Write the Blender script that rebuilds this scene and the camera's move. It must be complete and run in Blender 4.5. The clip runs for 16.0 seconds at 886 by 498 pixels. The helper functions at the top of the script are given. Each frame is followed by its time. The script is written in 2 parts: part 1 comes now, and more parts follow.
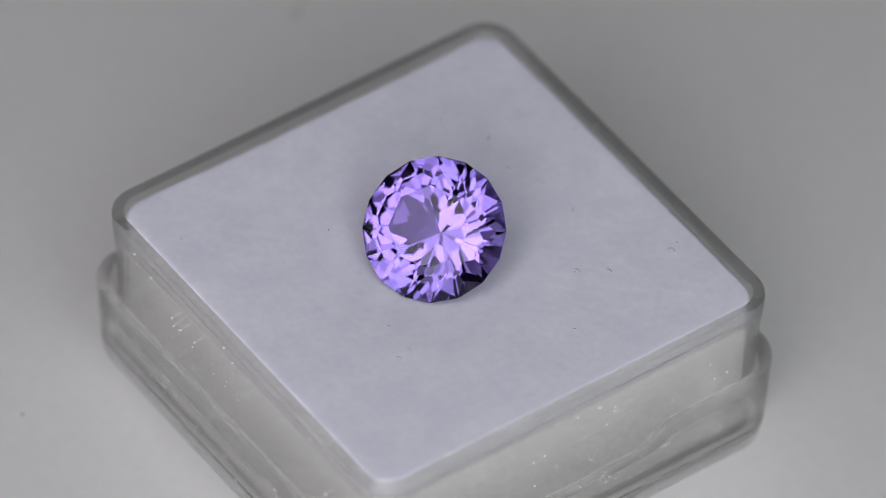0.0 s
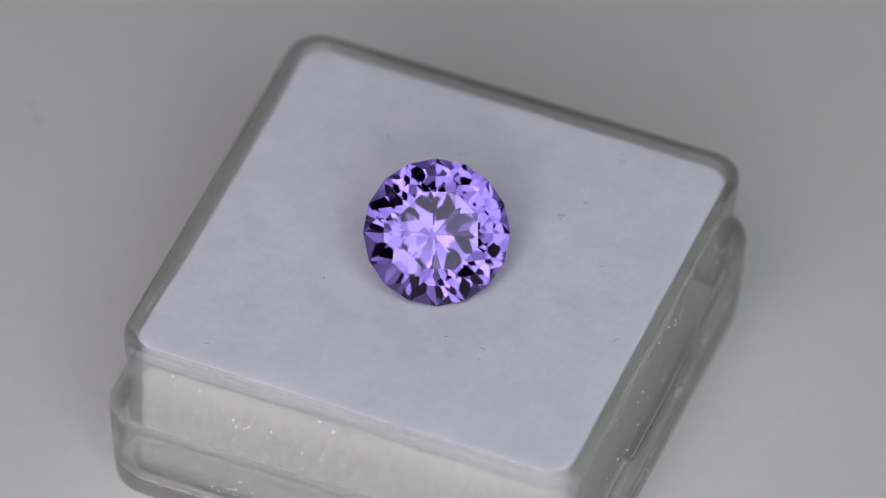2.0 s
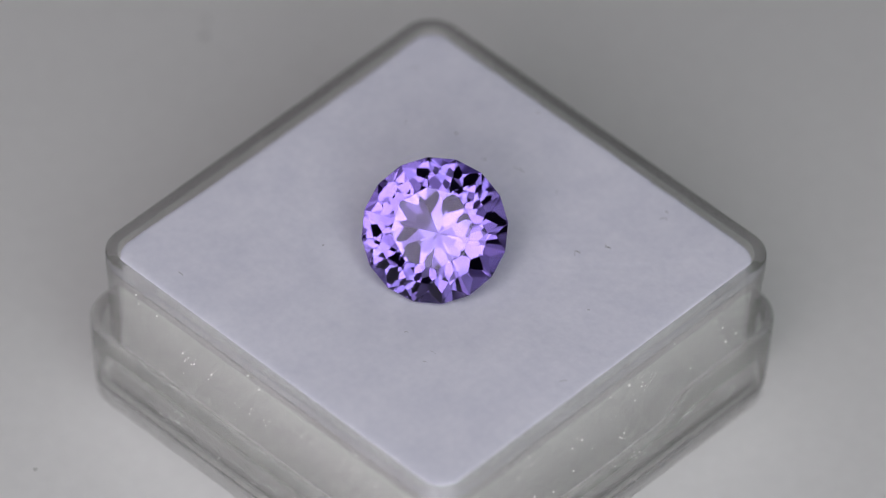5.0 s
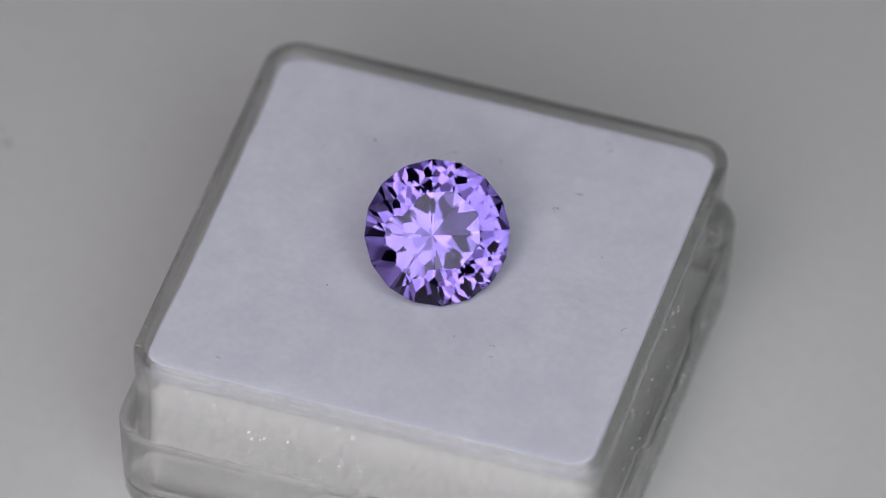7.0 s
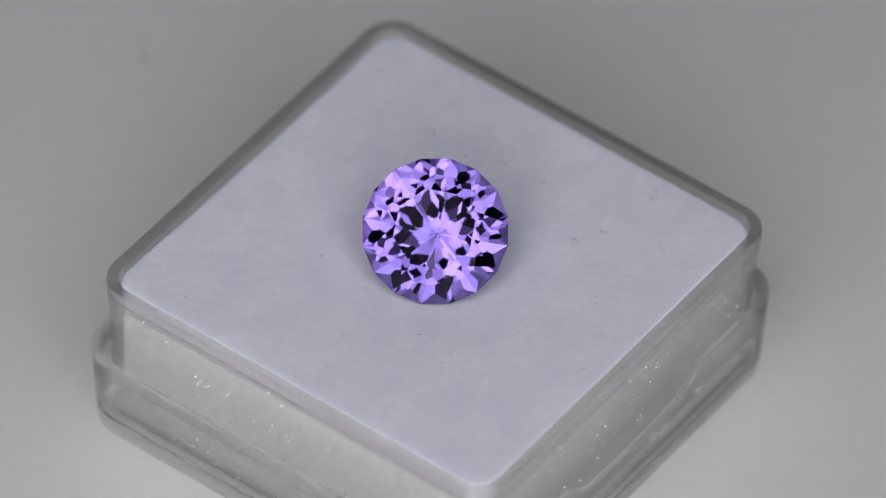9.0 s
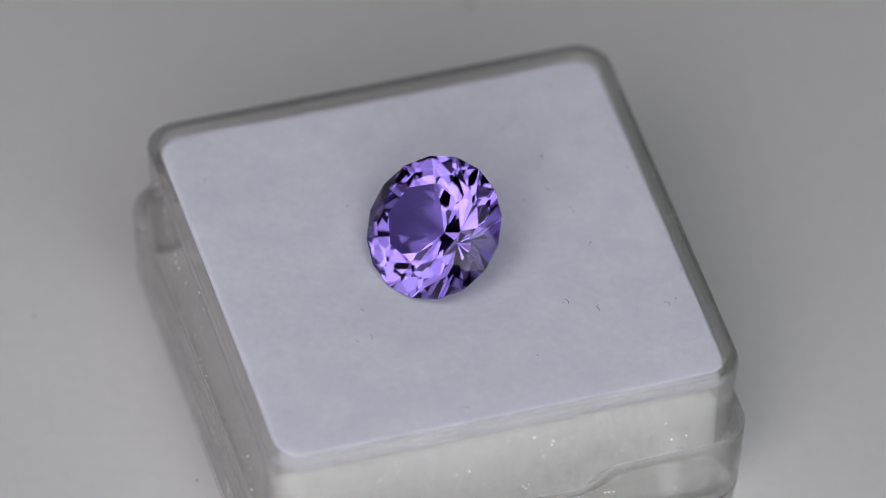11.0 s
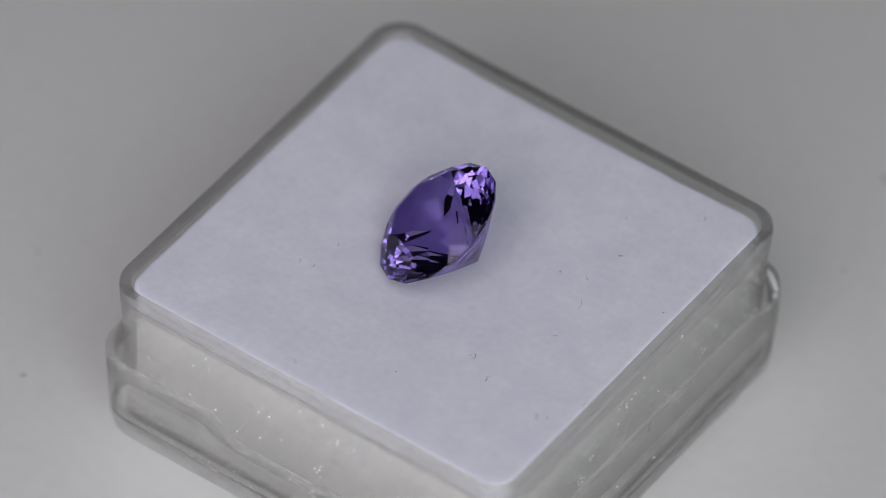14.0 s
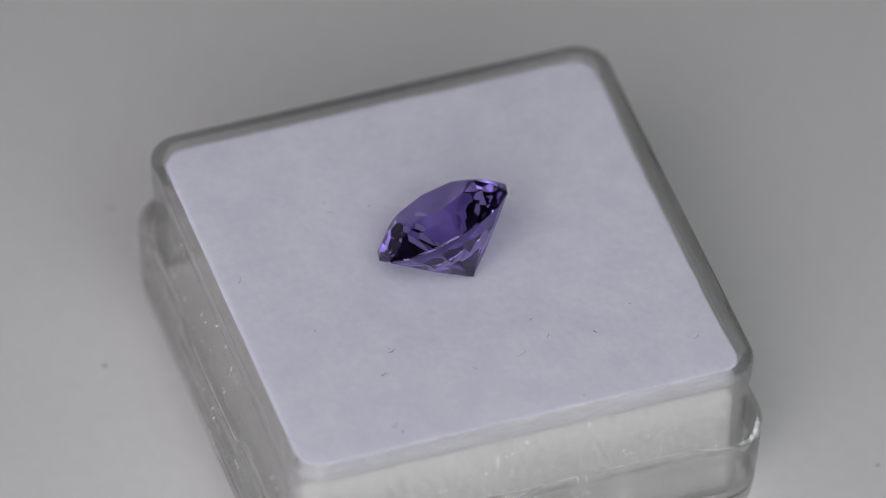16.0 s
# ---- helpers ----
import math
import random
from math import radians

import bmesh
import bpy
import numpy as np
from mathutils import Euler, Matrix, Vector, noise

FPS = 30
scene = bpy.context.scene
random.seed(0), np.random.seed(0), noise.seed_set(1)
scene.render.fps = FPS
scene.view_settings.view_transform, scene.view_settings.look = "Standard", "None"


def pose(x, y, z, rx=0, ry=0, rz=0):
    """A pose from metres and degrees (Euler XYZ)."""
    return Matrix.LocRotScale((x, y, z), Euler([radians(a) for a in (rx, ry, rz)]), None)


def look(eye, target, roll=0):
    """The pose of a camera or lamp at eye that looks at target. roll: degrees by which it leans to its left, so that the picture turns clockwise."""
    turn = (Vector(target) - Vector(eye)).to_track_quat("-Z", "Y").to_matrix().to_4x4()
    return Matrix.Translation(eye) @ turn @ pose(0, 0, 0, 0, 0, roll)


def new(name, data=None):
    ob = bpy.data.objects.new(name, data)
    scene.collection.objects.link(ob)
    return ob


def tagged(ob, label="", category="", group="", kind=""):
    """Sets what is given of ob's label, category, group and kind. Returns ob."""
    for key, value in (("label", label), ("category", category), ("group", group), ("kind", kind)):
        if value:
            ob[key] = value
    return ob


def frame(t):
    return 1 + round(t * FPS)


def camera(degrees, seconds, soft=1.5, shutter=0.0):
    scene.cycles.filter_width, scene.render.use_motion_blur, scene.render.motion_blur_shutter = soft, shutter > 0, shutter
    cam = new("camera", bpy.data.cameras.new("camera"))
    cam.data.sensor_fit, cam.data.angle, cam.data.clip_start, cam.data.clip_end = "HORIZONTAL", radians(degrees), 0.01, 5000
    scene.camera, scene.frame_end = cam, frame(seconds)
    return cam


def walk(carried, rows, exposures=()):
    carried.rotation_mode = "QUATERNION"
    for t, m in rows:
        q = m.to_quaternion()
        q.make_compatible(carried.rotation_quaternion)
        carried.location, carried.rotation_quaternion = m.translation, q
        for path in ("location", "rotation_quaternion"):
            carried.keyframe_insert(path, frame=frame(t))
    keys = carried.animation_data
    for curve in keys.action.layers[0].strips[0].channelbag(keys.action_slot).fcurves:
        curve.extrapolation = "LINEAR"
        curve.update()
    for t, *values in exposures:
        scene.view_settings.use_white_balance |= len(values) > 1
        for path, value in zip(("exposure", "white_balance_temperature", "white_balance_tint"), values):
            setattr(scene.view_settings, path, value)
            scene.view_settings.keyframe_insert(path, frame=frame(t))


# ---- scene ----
# ---- camera: a long macro lens on a stand, looking down at the box ----
MM = 0.001
FOAM_Z = 11.65 * MM          # the foam's upper face over the turntable

cam = camera(4.90, 16.0, soft=1.0)
ELEV, DIST = radians(45.88), 635.5 * MM
AIM = Vector((0.09 * MM, 0.95 * MM, FOAM_Z))
EYE = AIM + DIST * Vector((0, -math.cos(ELEV), math.sin(ELEV)))
CAM_POSE = look(EYE, AIM, 2.05)
walk(cam, [(0.0, CAM_POSE), (16.0, CAM_POSE)])
cam.data.dof.use_dof = True
cam.data.dof.focus_distance = 0.6322
cam.data.dof.aperture_fstop = 22.0

# the turntable's swing: seconds, degrees about the upright axis
TURN = [(0, 36.9), (0.25, 39.6), (0.5, 43.1), (1, 51.5), (1.5, 60.4), (2, 69.5), (2.5, 78.5), (2.7, 82.0),
        (2.85, 83.5), (3, 82.2), (3.2, 78.9), (3.5, 73.8), (4, 64.8), (4.2, 61.2), (4.7, 52.4), (5.1, 46.0),
        (5.25, 44.6), (5.4, 46.1), (5.8, 52.5), (6.3, 61.2), (6.5, 64.9), (7, 74.2), (7.3, 79.6), (7.5, 81.6),
        (7.7, 78.7), (8, 73.0), (8.5, 63.8), (9, 54.7), (9.2, 51.1), (9.9, 38.3), (10.6, 25.5), (11.3, 12.8),
        (11.5, 9.4), (12, 0.6), (12.5, -8.4), (13, -17.3), (13.5, -25.9), (14, -34.4), (14.5, -43.1),
        (15, -51.6), (15.5, -60.4), (16, -69.5)]

# ---- light: unseen soft panels set all round the lens, brightest next to it, in a dim room ----
world = bpy.data.worlds.new("world")
scene.world = world
world.use_nodes = True
world.node_tree.nodes["Background"].inputs[0].default_value = (0.9, 0.95, 1.0, 1)
world.node_tree.nodes["Background"].inputs[1].default_value = 0.05
scene.view_settings.exposure = 0.0
LEVEL = 3.2                 # radiance of the panels next to the lens
FRAME = look(AIM + 0.34 * (EYE - AIM).normalized(), AIM)
HEART = FRAME @ Vector((0, 0, 0))


def soft_panel(x, y, wide, high, share, tone):
    """An added diffuser panel square to the lens's line of sight; its glow dims away from the lens to soften the gem's
    facets.
    """
    lamp = bpy.data.lights.new("panel_light", "AREA")
    lamp.shape, lamp.size, lamp.size_y = "RECTANGLE", wide, high
    lamp.energy, lamp.color = LEVEL * share * wide * high * math.pi, tone
    lamp.use_nodes = True
    nodes, links = lamp.node_tree.nodes, lamp.node_tree.links
    spot, away, fall = nodes.new("ShaderNodeNewGeometry"), nodes.new("ShaderNodeVectorMath"), nodes.new("ShaderNodeValToRGB")
    away.operation, away.inputs[1].default_value = "DISTANCE", HEART
    ramp = fall.color_ramp
    # Black middle stands in for the dark lens mirrored in the gem.
    for place, glow in ((0.062, 0.0), (0.076, 0.6), (0.12, 1.0), (0.17, 0.8), (0.22, 0.45), (0.30, 0.12), (0.36, 0.05)):
        stop = ramp.elements.new(place)
        stop.color = (glow, glow, glow, 1)
    ramp.elements.remove(ramp.elements[0])
    ramp.elements.remove(ramp.elements[-1])
    links.new(spot.outputs["Position"], away.inputs[0])
    links.new(away.outputs["Value"], fall.inputs["Fac"])
    links.new(fall.outputs["Color"], nodes["Emission"].inputs["Strength"])
    ob = new("panel_light", lamp)
    at = FRAME @ Vector((x, y, 0))
    ob.matrix_world = look(at, at - (EYE - AIM))
    return ob


# Panel tints stand in for the gem's colour dispersion, which its glass lacks.
PINK, WHITE, BLUE = (1.0, 0.95, 0.995), (0.99, 0.98, 0.995), (0.945, 0.98, 1.0)
soft_panel(-0.155, 0.050, 0.210, 0.420, 1.2, PINK)
soft_panel(0.155, -0.050, 0.210, 0.420, 0.85, BLUE)
soft_panel(0.105, 0.210, 0.310, 0.100, 0.7, WHITE)
soft_panel(0.0, 0.105, 0.100, 0.110, 0.55, WHITE)
soft_panel(-0.105, -0.210, 0.310, 0.100, 1.3, WHITE)
soft_panel(0.0, -0.105, 0.100, 0.110, 1.2, BLUE)


# ---- materials ----
def material(name):
    m = bpy.data.materials.new(name)
    m.use_nodes = True
    return m, m.node_tree.nodes, m.node_tree.links, m.node_tree.nodes["Principled BSDF"]


def mottled(name, low, high, scale, rough, bump=0.1, bump_scale=None, bump_dist=0.00005, fine=6.0, sheen=0.0):
    """Two scales of mottling between two tones, with fine relief."""
    m, nodes, links, bsdf = material(name)
    coord = nodes.new("ShaderNodeTexCoord")
    broad, grain = nodes.new("ShaderNodeTexNoise"), nodes.new("ShaderNodeTexNoise")
    broad.inputs["Scale"].default_value, grain.inputs["Scale"].default_value = scale, bump_scale or scale * fine
    broad.inputs["Detail"].default_value, grain.inputs["Detail"].default_value = 4, 5
    add = nodes.new("ShaderNodeMath")
    add.operation = "MULTIPLY_ADD"
    add.inputs[1].default_value = 0.4
    half = nodes.new("ShaderNodeMath")
    half.operation = "MULTIPLY"
    half.inputs[1].default_value = 0.6
    ramp = nodes.new("ShaderNodeValToRGB")
    ramp.color_ramp.elements[0].color, ramp.color_ramp.elements[1].color = (*low, 1), (*high, 1)
    ramp.color_ramp.elements[0].position, ramp.color_ramp.elements[1].position = 0.35, 0.65
    bumps = nodes.new("ShaderNodeBump")
    bumps.inputs["Strength"].default_value, bumps.inputs["Distance"].default_value = bump, bump_dist
    for n in (broad, grain):
        links.new(coord.outputs["Object"], n.inputs["Vector"])
    links.new(broad.outputs["Fac"], half.inputs[0])
    links.new(grain.outputs["Fac"], add.inputs[0])
    links.new(half.outputs[0], add.inputs[2])
    links.new(add.outputs[0], ramp.inputs["Fac"])
    links.new(ramp.outputs["Color"], bsdf.inputs["Base Color"])
    links.new(grain.outputs["Fac"], bumps.inputs["Height"])
    links.new(bumps.outputs["Normal"], bsdf.inputs["Normal"])
    bsdf.inputs["Roughness"].default_value = rough
    bsdf.inputs["Sheen Weight"].default_value = sheen
    return m


def clear(name, tint, ior, rough, bump=0.0, scale=300.0):
    m, nodes, links, bsdf = material(name)
    bsdf.inputs["Base Color"].default_value = (*tint, 1)
    bsdf.inputs["Transmission Weight"].default_value = 1.0
    bsdf.inputs["IOR"].default_value, bsdf.inputs["Roughness"].default_value = ior, rough
    if bump:
        coord, tex, bumps = nodes.new("ShaderNodeTexCoord"), nodes.new("ShaderNodeTexNoise"), nodes.new("ShaderNodeBump")
        tex.inputs["Scale"].default_value, tex.inputs["Detail"].default_value = scale, 3
        bumps.inputs["Strength"].default_value, bumps.inputs["Distance"].default_value = bump, 0.0001
        streak = nodes.new("ShaderNodeMapping")
        streak.inputs["Scale"].default_value = (0.35, 0.35, 3.5)
        links.new(coord.outputs["Object"], streak.inputs["Vector"])
        links.new(streak.outputs["Vector"], tex.inputs["Vector"])
        links.new(tex.outputs["Fac"], bumps.inputs["Height"])
        links.new(bumps.outputs["Normal"], bsdf.inputs["Normal"])
    return m


FOAM = mottled("white_foam", (0.682, 0.69, 0.804), (0.765, 0.768, 0.872), 420, 0.95, 0.3, 1900, 0.00006)
SPONGE = mottled("grey_sponge", (0.52, 0.515, 0.515), (0.73, 0.725, 0.72), 2600, 0.9, 0.8, 7000, 0.00012)
TABLETOP = mottled("white_board", (0.67, 0.67, 0.668), (0.72, 0.72, 0.718), 30, 0.55, 0.1, 900, 0.00003)
WALL = mottled("dim_plaster", (0.20, 0.20, 0.21), (0.28, 0.28, 0.29), 3, 0.9)
PLASTIC = clear("clear_styrene", (0.985, 0.985, 0.975), 1.50, 0.02, 0.02, 160)
# Unrefracted share lightens edges and walls that refraction alone renders too dark.
thin = PLASTIC.node_tree.nodes.new("ShaderNodeBsdfTransparent")
thin.inputs[0].default_value = (0.95, 0.95, 0.945, 1)
blend = PLASTIC.node_tree.nodes.new("ShaderNodeMixShader")
blend.inputs[0].default_value = 0.37
PLASTIC.node_tree.links.new(PLASTIC.node_tree.nodes["Principled BSDF"].outputs[0], blend.inputs[1])
PLASTIC.node_tree.links.new(thin.outputs[0], blend.inputs[2])
PLASTIC.node_tree.links.new(blend.outputs[0], PLASTIC.node_tree.nodes["Material Output"].inputs["Surface"])
# Tray copy lets more pass unrefracted, to lighten its dark rim lines.
TRAY = PLASTIC.copy()
TRAY.name = "clear_styrene_lightened"
TRAY.node_tree.nodes[blend.name].inputs[0].default_value = 0.46
# Plate copy lets little pass unrefracted, so its edge band stays dark.
PLATE = PLASTIC.copy()
PLATE.name = "clear_styrene_thick"
PLATE.node_tree.nodes[blend.name].inputs[0].default_value = 0.1
GEM, _nodes, _links, _old = material("violet_crystal")
_nodes.remove(_old)
crystal = _nodes.new("ShaderNodeBsdfGlass")
crystal.inputs["Color"].default_value, crystal.inputs["Roughness"].default_value, crystal.inputs["IOR"].default_value = (0.70, 0.637, 0.878, 1), 0.0, 1.70
_links.new(crystal.outputs[0], _nodes["Material Output"].inputs["Surface"])
LINT = mottled("dark_lint", (0.12, 0.12, 0.13), (0.22, 0.21, 0.22), 2000, 0.9)
DUST = mottled("white_dust", (0.85, 0.85, 0.83), (0.95, 0.95, 0.93), 3000, 0.6)
CHIP = mottled("chipped_styrene", (0.5, 0.5, 0.5), (0.72, 0.72, 0.72), 1500, 0.35)
GRIME = mottled("grey_grime", (0.42, 0.42, 0.42), (0.54, 0.54, 0.53), 900, 0.9)


# ---- mesh helpers ----
def part(name, bm, mat, parent=None, label="", sharp=30.0):
    mesh = bpy.data.meshes.new(name)
    bm.normal_update()
    bm.to_mesh(mesh)
    bm.free()
    mesh.materials.append(mat)
    for face in mesh.polygons:
        face.use_smooth = sharp > 0
    if sharp > 0:
        mesh.set_sharp_from_angle(angle=radians(sharp))
    ob = new(name, mesh)
    if parent:
        ob.parent = parent
    if label:
        ob["label"] = label
    return ob


def rounded_square(half, radius, stops, arc=10):
    """Points round a square with rounded corners, anticlockwise; stops: places along each straight side, from -1 to 1."""
    out, flat = [], half - radius
    for k in range(4):
        turn = Matrix.Rotation(k * math.pi / 2, 2)
        for s in stops:
            out.append(turn @ Vector((half, s * flat)))
        for j in range(1, arc):
            a = j / arc * math.pi / 2
            out.append(turn @ Vector((flat + radius * math.cos(a), flat + radius * math.sin(a))))
    return out


def loft(rings, cap_start=True, cap_end=True, closed=False):
    """Skin a stack of rings; closed: the last ring joins the first, with no caps."""
    bm = bmesh.new()
    loops = [[bm.verts.new(p) for p in ring] for ring in rings]
    if closed:
        loops.append(loops[0])
        cap_start = cap_end = False
    n = len(loops[0])
    for a, b in zip(loops, loops[1:]):
        for i in range(n):
            bm.faces.new((a[i], a[(i + 1) % n], b[(i + 1) % n], b[i]))
    if cap_start:
        bm.faces.new(loops[0][::-1])
    if cap_end:
        bm.faces.new(loops[-1])
    return bm


MOVERS = []      # each moving thing with its place on the turntable


def ride(ob, local):
    ob.matrix_world = local
    MOVERS.append((ob, local))
    return ob


# ---- the room, the table and the turntable ----
def slab(name, x0, x1, y0, y1, z0, z1, mat, bevel=0.0):
    bm = bmesh.new()
    bmesh.ops.create_cube(bm, size=1, matrix=Matrix.Translation(((x0 + x1) / 2, (y0 + y1) / 2, (z0 + z1) / 2))
                          @ Matrix.Diagonal((x1 - x0, y1 - y0, z1 - z0, 1)))
    if bevel:
        bmesh.ops.bevel(bm, geom=bm.edges[:], offset=bevel, segments=2, affect="EDGES")
    return part(name, bm, mat)


def build_room():
    z = -0.78
    a, top = 0.95, 1.15
    tagged(slab("floor", -a, a, -a, a, z - 0.1, z, WALL), "dim grey floor under the table", "floor", kind="structure")
    tagged(slab("ceiling", -a, a, -a, a, top, top + 0.1, WALL), "dim grey ceiling over the table", "ceiling", kind="structure")
    for name, box in (("wall_north", (-a, a, a, a + 0.1)), ("wall_south", (-a, a, -a - 0.1, -a)),
                      ("wall_east", (a, a + 0.1, -a, a)), ("wall_west", (-a - 0.1, -a, -a, a))):
        tagged(slab(name, *box, z, top, WALL), "dim grey plain wall of the room", "wall", kind="structure")
    table = tagged(new("table"), "plain white table under the turntable", "table")
    table.location = (0, 0, z)
    slab("tabletop", -0.7, 0.7, -0.6, 0.6, 0.733, 0.758, TABLETOP, 0.003).parent = table
    for sx in (-1, 1):
        for sy in (-1, 1):
            x, y = sx * 0.64, sy * 0.54
            slab("leg", x - 0.025, x + 0.025, y - 0.025, y + 0.025, 0, 0.733, TABLETOP, 0.003).parent = table


def build_turntable():
    rings = []
    for r, z in ((0.117, -0.018), (0.1195, -0.0172), (0.12, -0.016), (0.12, -0.0012), (0.1196, -0.0003), (0.1188, 0.0)):
        rings.append([(r * math.cos(a), r * math.sin(a), z) for a in (i * math.tau / 96 for i in range(96))])
    ob = tagged(new("turntable"), "matte white round turntable with faint specks of dirt", "turntable")
    part("platter", loft(rings), TABLETOP, ob, sharp=40)
    foot = [[(r * math.cos(a), r * math.sin(a), z) for a in (i * math.tau / 64 for i in range(64))]
            for r, z in ((0.09, -0.0215), (0.092, -0.021), (0.092, -0.0185), (0.09, -0.018))]
    part("foot", loft(foot), WALL, ob, "dark foot ring", sharp=40)
    return ride(ob, Matrix.Identity(4))


# ---- the box ----
BOX_AT = Matrix.Translation((0.094 * MM, 0.52 * MM, 0))
STOPS = (-1, -0.8, -0.6, -0.53, -0.49, -0.45, -0.41, -0.37, -0.33, -0.2, 0, 0.2, 0.33, 0.37, 0.41, 0.45, 0.49, 0.53, 0.6, 0.8, 1)


def ring(half, radius, z, notch=0.0, lean=0.0, broken=0.0, stops=(-1, 0, 1)):
    """One level of the box in millimetres over the turntable; notch: how far the thumb notches of the north and south sides go
    down; lean: rise towards the east; broken: how deep the chipped north-east corner is bitten."""
    out = []
    for p in rounded_square(half, radius, stops):
        low = 0.0
        if abs(p.y) > half - 0.01:
            k = max(0.0, min(1.0, (6.7 - abs(p.x)) / 2.3))
            low = notch * (0.86 * k * k * (3 - 2 * k) + 0.14 * max(0.0, 1 - abs(p.x) / 6.7))
        turn = math.degrees(math.atan2(p.y, p.x))
        bite = max(0.0, 1 - abs(turn - 42) / 4.5)
        low += broken * bite * (1 + 0.5 * noise.noise(Vector((turn * 0.9, half * 3, 1.3))))
        out.append((p.x * MM, p.y * MM, (z - low + lean * p.x / 15.0) * MM))
    return out


def build_box():
    box = tagged(new("gem_box"), "clear plastic square gem box standing in its own lid", "gem box")
    rim = 12.05
    rings = [ring(14.2, 1.8, 1.53), ring(14.42, 1.9, 1.58), ring(14.5, 1.95, 1.75), ring(14.62, 2.0, 2.6),
             ring(14.86, 2.1, 10.05), ring(14.92, 2.13, 10.2), ring(15.0, 2.17, rim - 0.3), ring(14.97, 2.15, rim - 0.1), ring(14.9, 2.1, rim - 0.02),
             ring(14.82, 2.04, rim), ring(14.42, 1.7, rim), ring(14.33, 1.64, rim - 0.03), ring(14.28, 1.6, rim - 0.14),
             ring(14.12, 1.5, 2.6), ring(14.0, 1.4, 2.1), ring(13.8, 1.3, 2.02)]
    part("tray", loft(rings), TRAY, box, "clear styrene tray with a flat rounded rim").visible_shadow = False
    top, bite, cut, tip, plate = 6.35, 0.9, 1.55, 0.22, 1.5

    def edge(half, radius, z, shaped=True):
        return ring(half, radius, z, cut, tip, bite, STOPS) if shaped else ring(half, radius, z, stops=STOPS)

    rings = [edge(15.0, 2.3, plate + 0.004, False), edge(15.5, 2.65, plate + 0.004, False), edge(15.64, 2.75, 3.6, False),
             edge(15.74, 2.79, top - 0.12), edge(15.72, 2.77, top - 0.03), edge(15.66, 2.72, top),
             edge(15.24, 2.32, top), edge(15.18, 2.26, top - 0.03), edge(15.15, 2.23, top - 0.12),
             edge(15.06, 2.2, 3.6, False), edge(14.95, 2.15, plate + 0.15, False)]
    lid = part("lid", loft(rings, closed=True), PLASTIC, box, "clear styrene lid with a thumb notch and a chipped corner")
    lid.visible_shadow = False
    lid.location = (-0.1 * MM, 0.05 * MM, 0)
    rings = [ring(15.1, 2.4, 0.0), ring(15.3, 2.5, 0.04), ring(15.4, 2.6, 0.18), ring(15.44, 2.63, 0.6), ring(15.5, 2.65, plate - 0.05), ring(15.46, 2.62, plate)]
    part("lid_panel", loft(rings), PLATE, lid, "thick clear bottom plate").visible_shadow = False
    rng = random.Random(5)
    rows = []
    for k in range(25):
        a = radians(12 + 62 * k / 24)
        low = bite * max(0.0, 1 - abs(math.degrees(a) - 42) / 36) * (0.6 + 0.5 * rng.random())
        mid = Vector((12.95 + 2.5 * math.cos(a), 12.95 + 2.5 * math.sin(a), top + tip - 0.3 - low * 0.5))
        side = Vector((math.cos(a), math.sin(a), 0))
        wide = 0.12 * rng.uniform(0.6, 1.1) * min(1.0, k / 4, (24 - k) / 4) + 0.03
        rows.append([tuple((mid + side * (wide * math.cos(h)) + Vector((0, 0, rng.uniform(0.6, 1.2) * wide * math.sin(h) * 0.8))) * MM)
                     for h in (j * math.tau / 7 for j in range(7))])
    part("chip", loft(rows), CHIP, lid, "whitened fracture along the chipped corner", sharp=0)
    return ride(box, BOX_AT)


GEM_AT = (-0.54, -0.30)      # the gem's place on the pad, where the foam is pressed down


def foam_rise(x, y):
    """Height of the pad's lumps, and of the hollow round the gem, over its mean level, in millimetres."""
    lump = noise.noise(Vector((x * 0.35, y * 0.35, 7.7))) * 0.05 + noise.noise(Vector((x * 1.6, y * 1.6, 2.7))) * 0.02
    press = max(0.0, min(1.0, (9.0 - (Vector((x, y)) - Vector(GEM_AT)).length) / 6.5))
    return lump * (1 - 0.7 * press) - 0.27 * press * press * (3 - 2 * press)


def foam_slab(name, half, radius, z0, z1, mat, ragged, label, category, sag=0.0):
    """A soft pad with a slightly ragged outline and rounded edges."""
    stops = [i / 30 for i in range(-30, 31)]
    rings = []
    soft = 0.2
    for inset, z in ((0.25, z0), (0.0, z0 + 0.15), (0.0, z1 - soft), (0.03, z1 - soft * 0.55), (0.1, z1 - soft * 0.22), (0.25, z1 - 0.02), (0.6, z1)):
        pts = rounded_square(half - inset, max(radius - inset * 0.5, 0.4), stops, 12)
        rows = []
        for p in pts:
            w = noise.noise(Vector((p.x * 0.9, p.y * 0.9, 3.1))) * ragged + noise.noise(Vector((p.x * 3.7, p.y * 3.7, z * 2))) * ragged * 0.5
            q = p * (1 + w / half)
            if p.y > 0 and sag:
                k = max(0.0, min(1.0, (12.5 - abs(p.x - 1.5)) / 6.0))
                q.y -= sag * k * k * (3 - 2 * k)
            rows.append((q.x * MM, q.y * MM, z * MM))
        rings.append(rows)
    for f in [0.95 - 0.045 * k for k in range(21)]:
        rings.append([(x * f, y * f, (z1 + foam_rise(x * f / MM, y * f / MM)) * MM) for x, y, z in rings[6]])
    return tagged(ride(part(name, loft(rings), mat, sharp=60), BOX_AT), label, category)


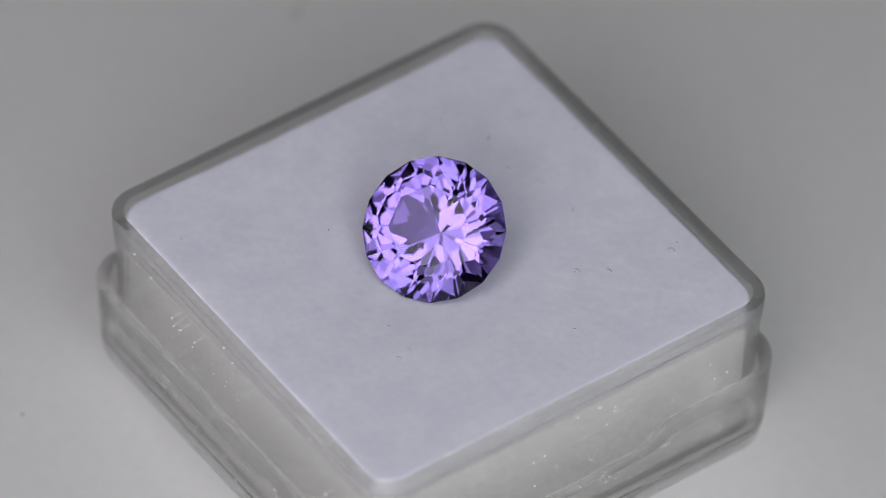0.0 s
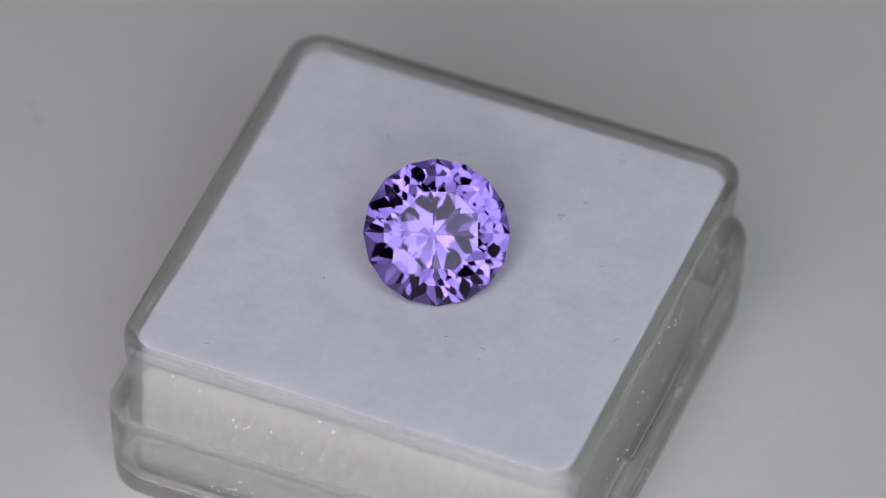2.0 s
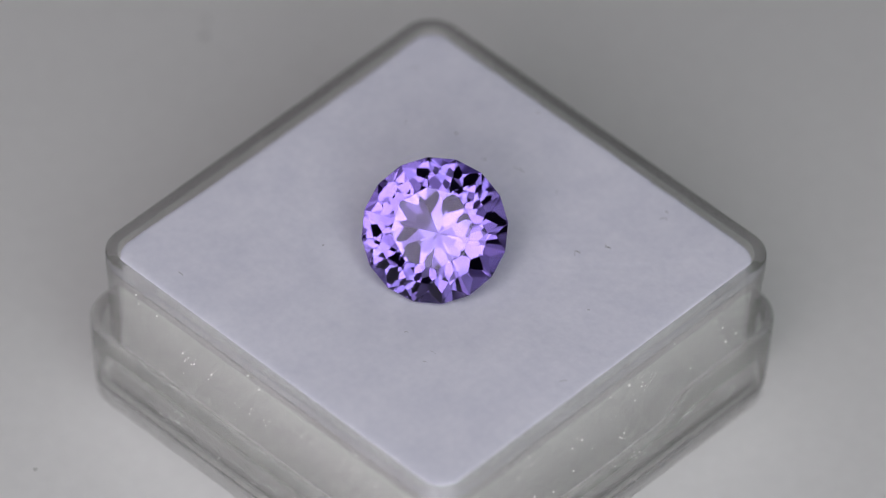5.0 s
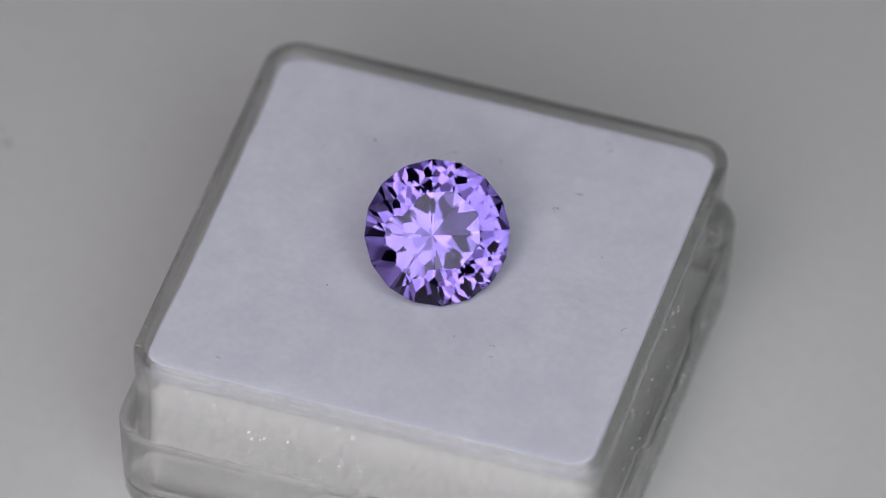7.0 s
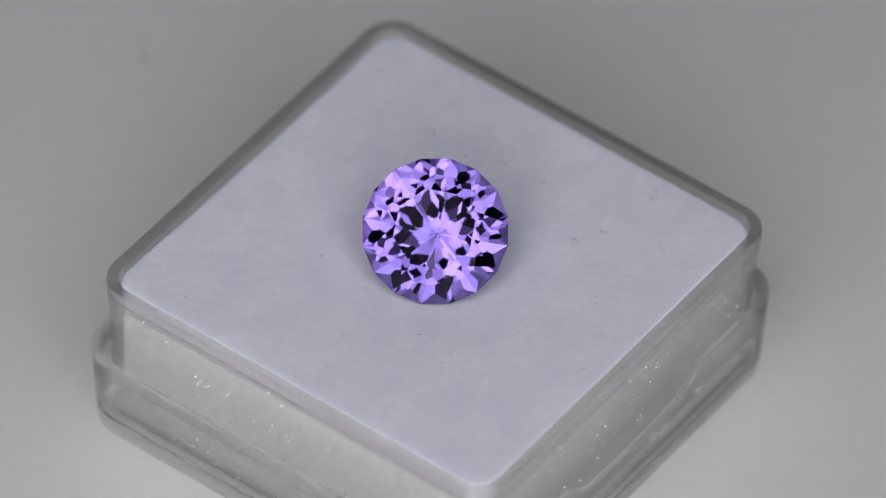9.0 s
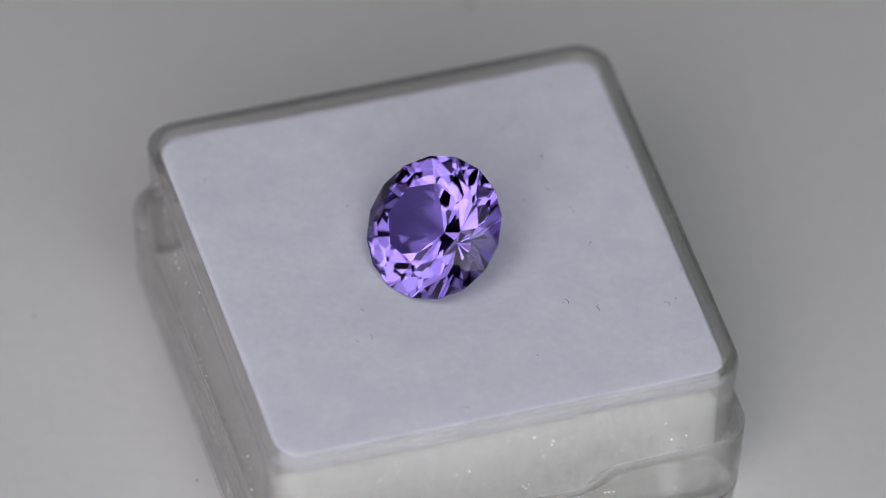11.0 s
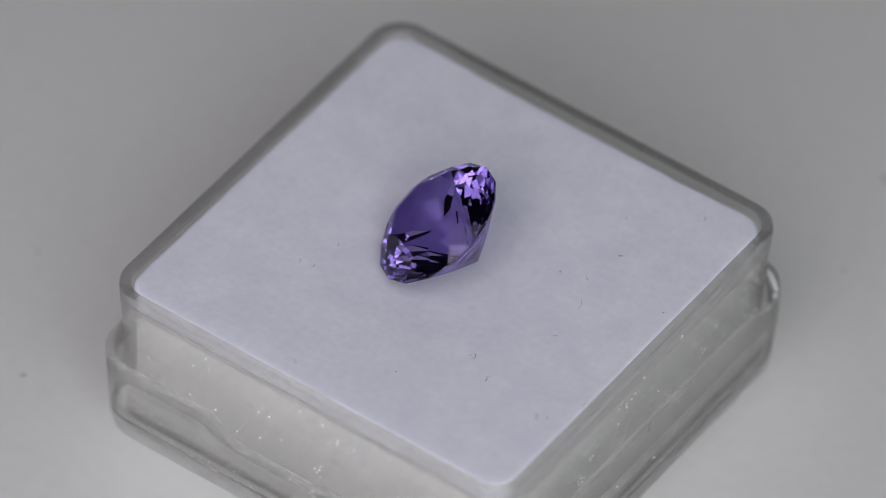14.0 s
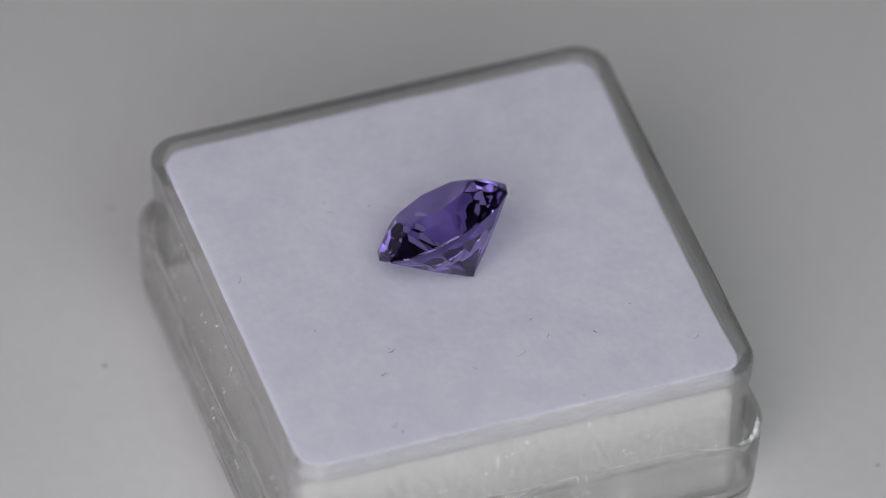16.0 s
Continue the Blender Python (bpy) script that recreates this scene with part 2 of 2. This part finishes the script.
# ---- the gem ----
def build_gem():
    R, g = 4.53, 0.09
    flat = R * math.cos(radians(11.25))
    bm = bmesh.new()
    bmesh.ops.create_cube(bm, size=14)
    cuts = []
    breaks = [11.25 + 22.5 * k for k in range(16)]
    mains, halves = [45.0 * k for k in range(8)], [22.5 + 45 * k for k in range(8)]
    cuts += [(90, a, flat, 1) for a in breaks]

    def tier(angle, azimuths, reach, depth, side):
        s, c = math.sin(radians(angle)), math.cos(radians(angle))
        cuts.extend((angle, a, reach * s + depth * c, side) for a in azimuths)

    tier(45.0, breaks, flat, g, 1)
    tier(38.3, mains + halves, R, g, 1)
    tier(25.0, halves, 0.72 * R, 1.06, 1)
    tier(44.7, breaks, flat, g, -1)
    tier(42.2, mains, R, g, -1)
    tier(43.2, breaks, 0.70 * R, 0.268 * R, -1)
    tier(40.4, mains, 0.0, 0.874 * R, -1)
    tier(39.3, halves, 0.0, 0.874 * R, -1)
    for angle, a, d, side in cuts:
        n = Vector((math.sin(radians(angle)) * math.cos(radians(a)), math.sin(radians(angle)) * math.sin(radians(a)), side * math.cos(radians(angle))))
        cut_off(bm, n * d, n)
    cut_off(bm, Vector((0, 0, 1.48)), Vector((0, 0, 1)))
    bmesh.ops.scale(bm, vec=(MM, MM, MM), verts=bm.verts)
    low = Matrix.Rotation(radians(211), 4, "Z") @ Matrix.Rotation(radians(39.7), 4, "Y") @ Matrix.Rotation(radians(16.5), 4, "Z")
    bm.normal_update()
    ob = new("gemstone")
    for name, low_z, high_z in (("table", 0.999, 2.0), ("crown", 0.05, 0.999), ("girdle", -0.05, 0.05), ("pavilion", -2.0, -0.05)):
        piece = bm.copy()
        bmesh.ops.delete(piece, geom=[f for f in piece.faces if not low_z <= f.normal.z < high_z], context="FACES")
        part(name, piece, GEM, ob, sharp=0)
    bm.free()
    place = Matrix.Translation((-0.45 * MM, 0.19 * MM, FOAM_Z + 2.78 * MM)) @ low
    return tagged(ride(ob, place), "faceted round violet gemstone leaning on its pavilion on white foam", "gemstone")


def cut_off(bm, point, normal):
    done = bmesh.ops.bisect_plane(bm, geom=bm.verts[:] + bm.edges[:] + bm.faces[:], dist=1e-5, plane_co=point, plane_no=normal, clear_outer=True)
    edges = [e for e in done["geom_cut"] if isinstance(e, bmesh.types.BMEdge)]
    if edges:
        bmesh.ops.contextual_create(bm, geom=edges)


# ---- lint and dust ----
def fibre(x, y, length, turn, bend, thick, z=None):
    """A curled hair of lint lying on the foam, or at the height z, in millimetres."""
    n, sides = 9, 5
    loops = []
    at, heading = Vector((0, 0, 0)), radians(turn)
    pts = []
    for i in range(n):
        pts.append((at.copy(), heading))
        heading += radians(bend) / n
        at += Vector((math.cos(heading), math.sin(heading), 0)) * length / n
    for p, h in pts:
        side = Vector((-math.sin(h), math.cos(h), 0))
        loops.append([tuple((p + side * math.cos(a) * thick + Vector((0, 0, math.sin(a) * thick))) * MM) for a in (k * math.tau / sides for k in range(sides))])
    ob = part("lint_fibre", loft(loops), LINT)
    if z is None:
        rise = max(foam_rise(x + p.x - 0.094, y + p.y - 0.52) for p, h in pts)
        ride(ob, Matrix.Translation((x * MM, y * MM, FOAM_Z + (rise + thick * 0.8) * MM)))
        return tagged(ob, "tiny dark curled fibre of lint on the white foam", "lint", "lint on the foam")
    ride(ob, Matrix.Translation((x * MM, y * MM, z * MM)))
    return tagged(ob, "tiny dark hair caught on the clear lid edge", "lint", "lint on the lid")


def build_lint():
    for row in ((8.1, -6.65, 0.35, 60, 90, 0.024), (6.34, -5.24, 0.5, -20, -110, 0.022), (9.1, 1.7, 0.9, 80, 60, 0.011),
                (8.45, 6.9, 0.3, 10, 40, 0.032), (6.45, 3.7, 0.4, 150, 300, 0.012), (-4.27, 5.98, 0.12, 0, 40, 0.03),
                (7.95, -6.3, 0.3, 0, 60, 0.014), (-5.8, -2.8, 0.35, 30, 200, 0.014), (-6.8, -5.4, 0.35, 100, 40, 0.012),
                (12.3, -7.4, 0.7, 20, 200, 0.014), (12.9, -7.0, 0.25, 70, 60, 0.02), (14.0, -4.8, 0.4, 40, 90, 0.016),
                (3.4, -9.35, 0.18, 120, 20, 0.022), (13.4, 4.5, 0.15, 50, 30, 0.03), (-2.3, -12.2, 0.6, 10, -90, 0.011),
                (8.2, 4.0, 0.35, 130, 30, 0.016), (9.4, -0.9, 0.4, 200, 50, 0.011), (10.9, 12.5, 0.6, 40, 160, 0.012),
                (7.0, 9.7, 0.25, 90, 30, 0.012), (-12.2, 10.2, 0.45, 70, 40, 0.014), (6.1, -5.5, 0.2, 15, 50, 0.014),
                (-6.0, -5.3, 0.5, 30, 120, 0.011)):
        fibre(*row)
    for row in ((-15.33, 0.5, 0.4, 60, -150, 0.03, 6.16), (-15.33, -4.2, 0.35, 40, -120, 0.025, 6.16), (15.4, 1.6, 2.1, -95, 45, 0.03, 6.6)):
        fibre(*row)


def specks(name, spots, mat, label, category, flatten=0.5, kind="stuff", seed=3):
    """Small grains in one object; spots: places and radii in millimetres."""
    rng = random.Random(seed)
    bm = bmesh.new()
    for x, y, z, r in spots:
        c = Vector((x, y, z)) * MM
        made = bmesh.ops.create_icosphere(bm, subdivisions=1, radius=r * MM, matrix=Matrix.Translation(c))
        for v in made["verts"]:
            d = (v.co - c) * rng.uniform(0.7, 1.3)
            v.co = c + Vector((d.x, d.y, d.z * flatten))
    return tagged(ride(part(name, bm, mat, sharp=0), BOX_AT), label, category, kind=kind)


def build_dust():
    rng = random.Random(11)
    spots = []
    for side in range(4):
        turn = Matrix.Rotation(side * math.pi / 2, 2)
        for k in range(170):
            z = rng.uniform(1.8, 11.0)
            half = 15.72 if z < 5.0 else 14.9 + 0.06 * (z > 9)
            p = turn @ Vector((half, rng.uniform(-12.2, 12.2)))
            spots.append((p.x, p.y, z, rng.choice((0.012, 0.015, 0.018, 0.02, 0.02, 0.022, 0.025, 0.03, 0.03, 0.04, 0.05, 0.07))))
        for k in range(7):
            z, along = rng.uniform(2.5, 10.0), rng.uniform(-11, 11)
            half = 15.72 if z < 5.0 else 14.9 + 0.06 * (z > 9)
            for j in range(rng.randint(4, 9)):
                p = turn @ Vector((half, along + rng.gauss(0, 0.35)))
                spots.append((p.x, p.y, min(10.9, z + rng.gauss(0, 0.25)), rng.choice((0.02, 0.03, 0.04, 0.055))))
    specks("dust", spots, DUST, "white dust grains clinging to the clear plastic walls", "dust", 1.0)
    specks("dirt", [(-22.5, 12.2, 0.01, 0.16), (11.8, 31.7, 0.01, 0.3), (-21.3, -15.0, 0.01, 0.2), (14.2, 23.4, 0.01, 0.18), (-8.4, -19.5, 0.01, 0.2),
                    (-16.5, -3.9, 0.01, 0.15), (12.9, 32.6, 0.01, 0.2), (-27.0, -6.0, 0.01, 0.18)],
           GRIME, "faint grey specks of dirt lying on the turntable", "dirt", 0.15)


build_room()
build_turntable()
build_box()
foam_slab("foam_block", 13.97, 1.4, 2.04, 10.75, SPONGE, 0.03, "pale grey sponge block filling the clear box", "foam block")
foam_slab("foam_pad", 14.13, 1.52, 10.75, 11.65, FOAM, 0.05, "white foam pad level with the box rim", "foam pad", 0.16)
build_gem()
build_lint()
build_dust()


def motions():
    for ob, local in MOVERS:
        walk(ob, [(t, Matrix.Rotation(radians(a), 4, "Z") @ local) for t, a in TURN])


motions()
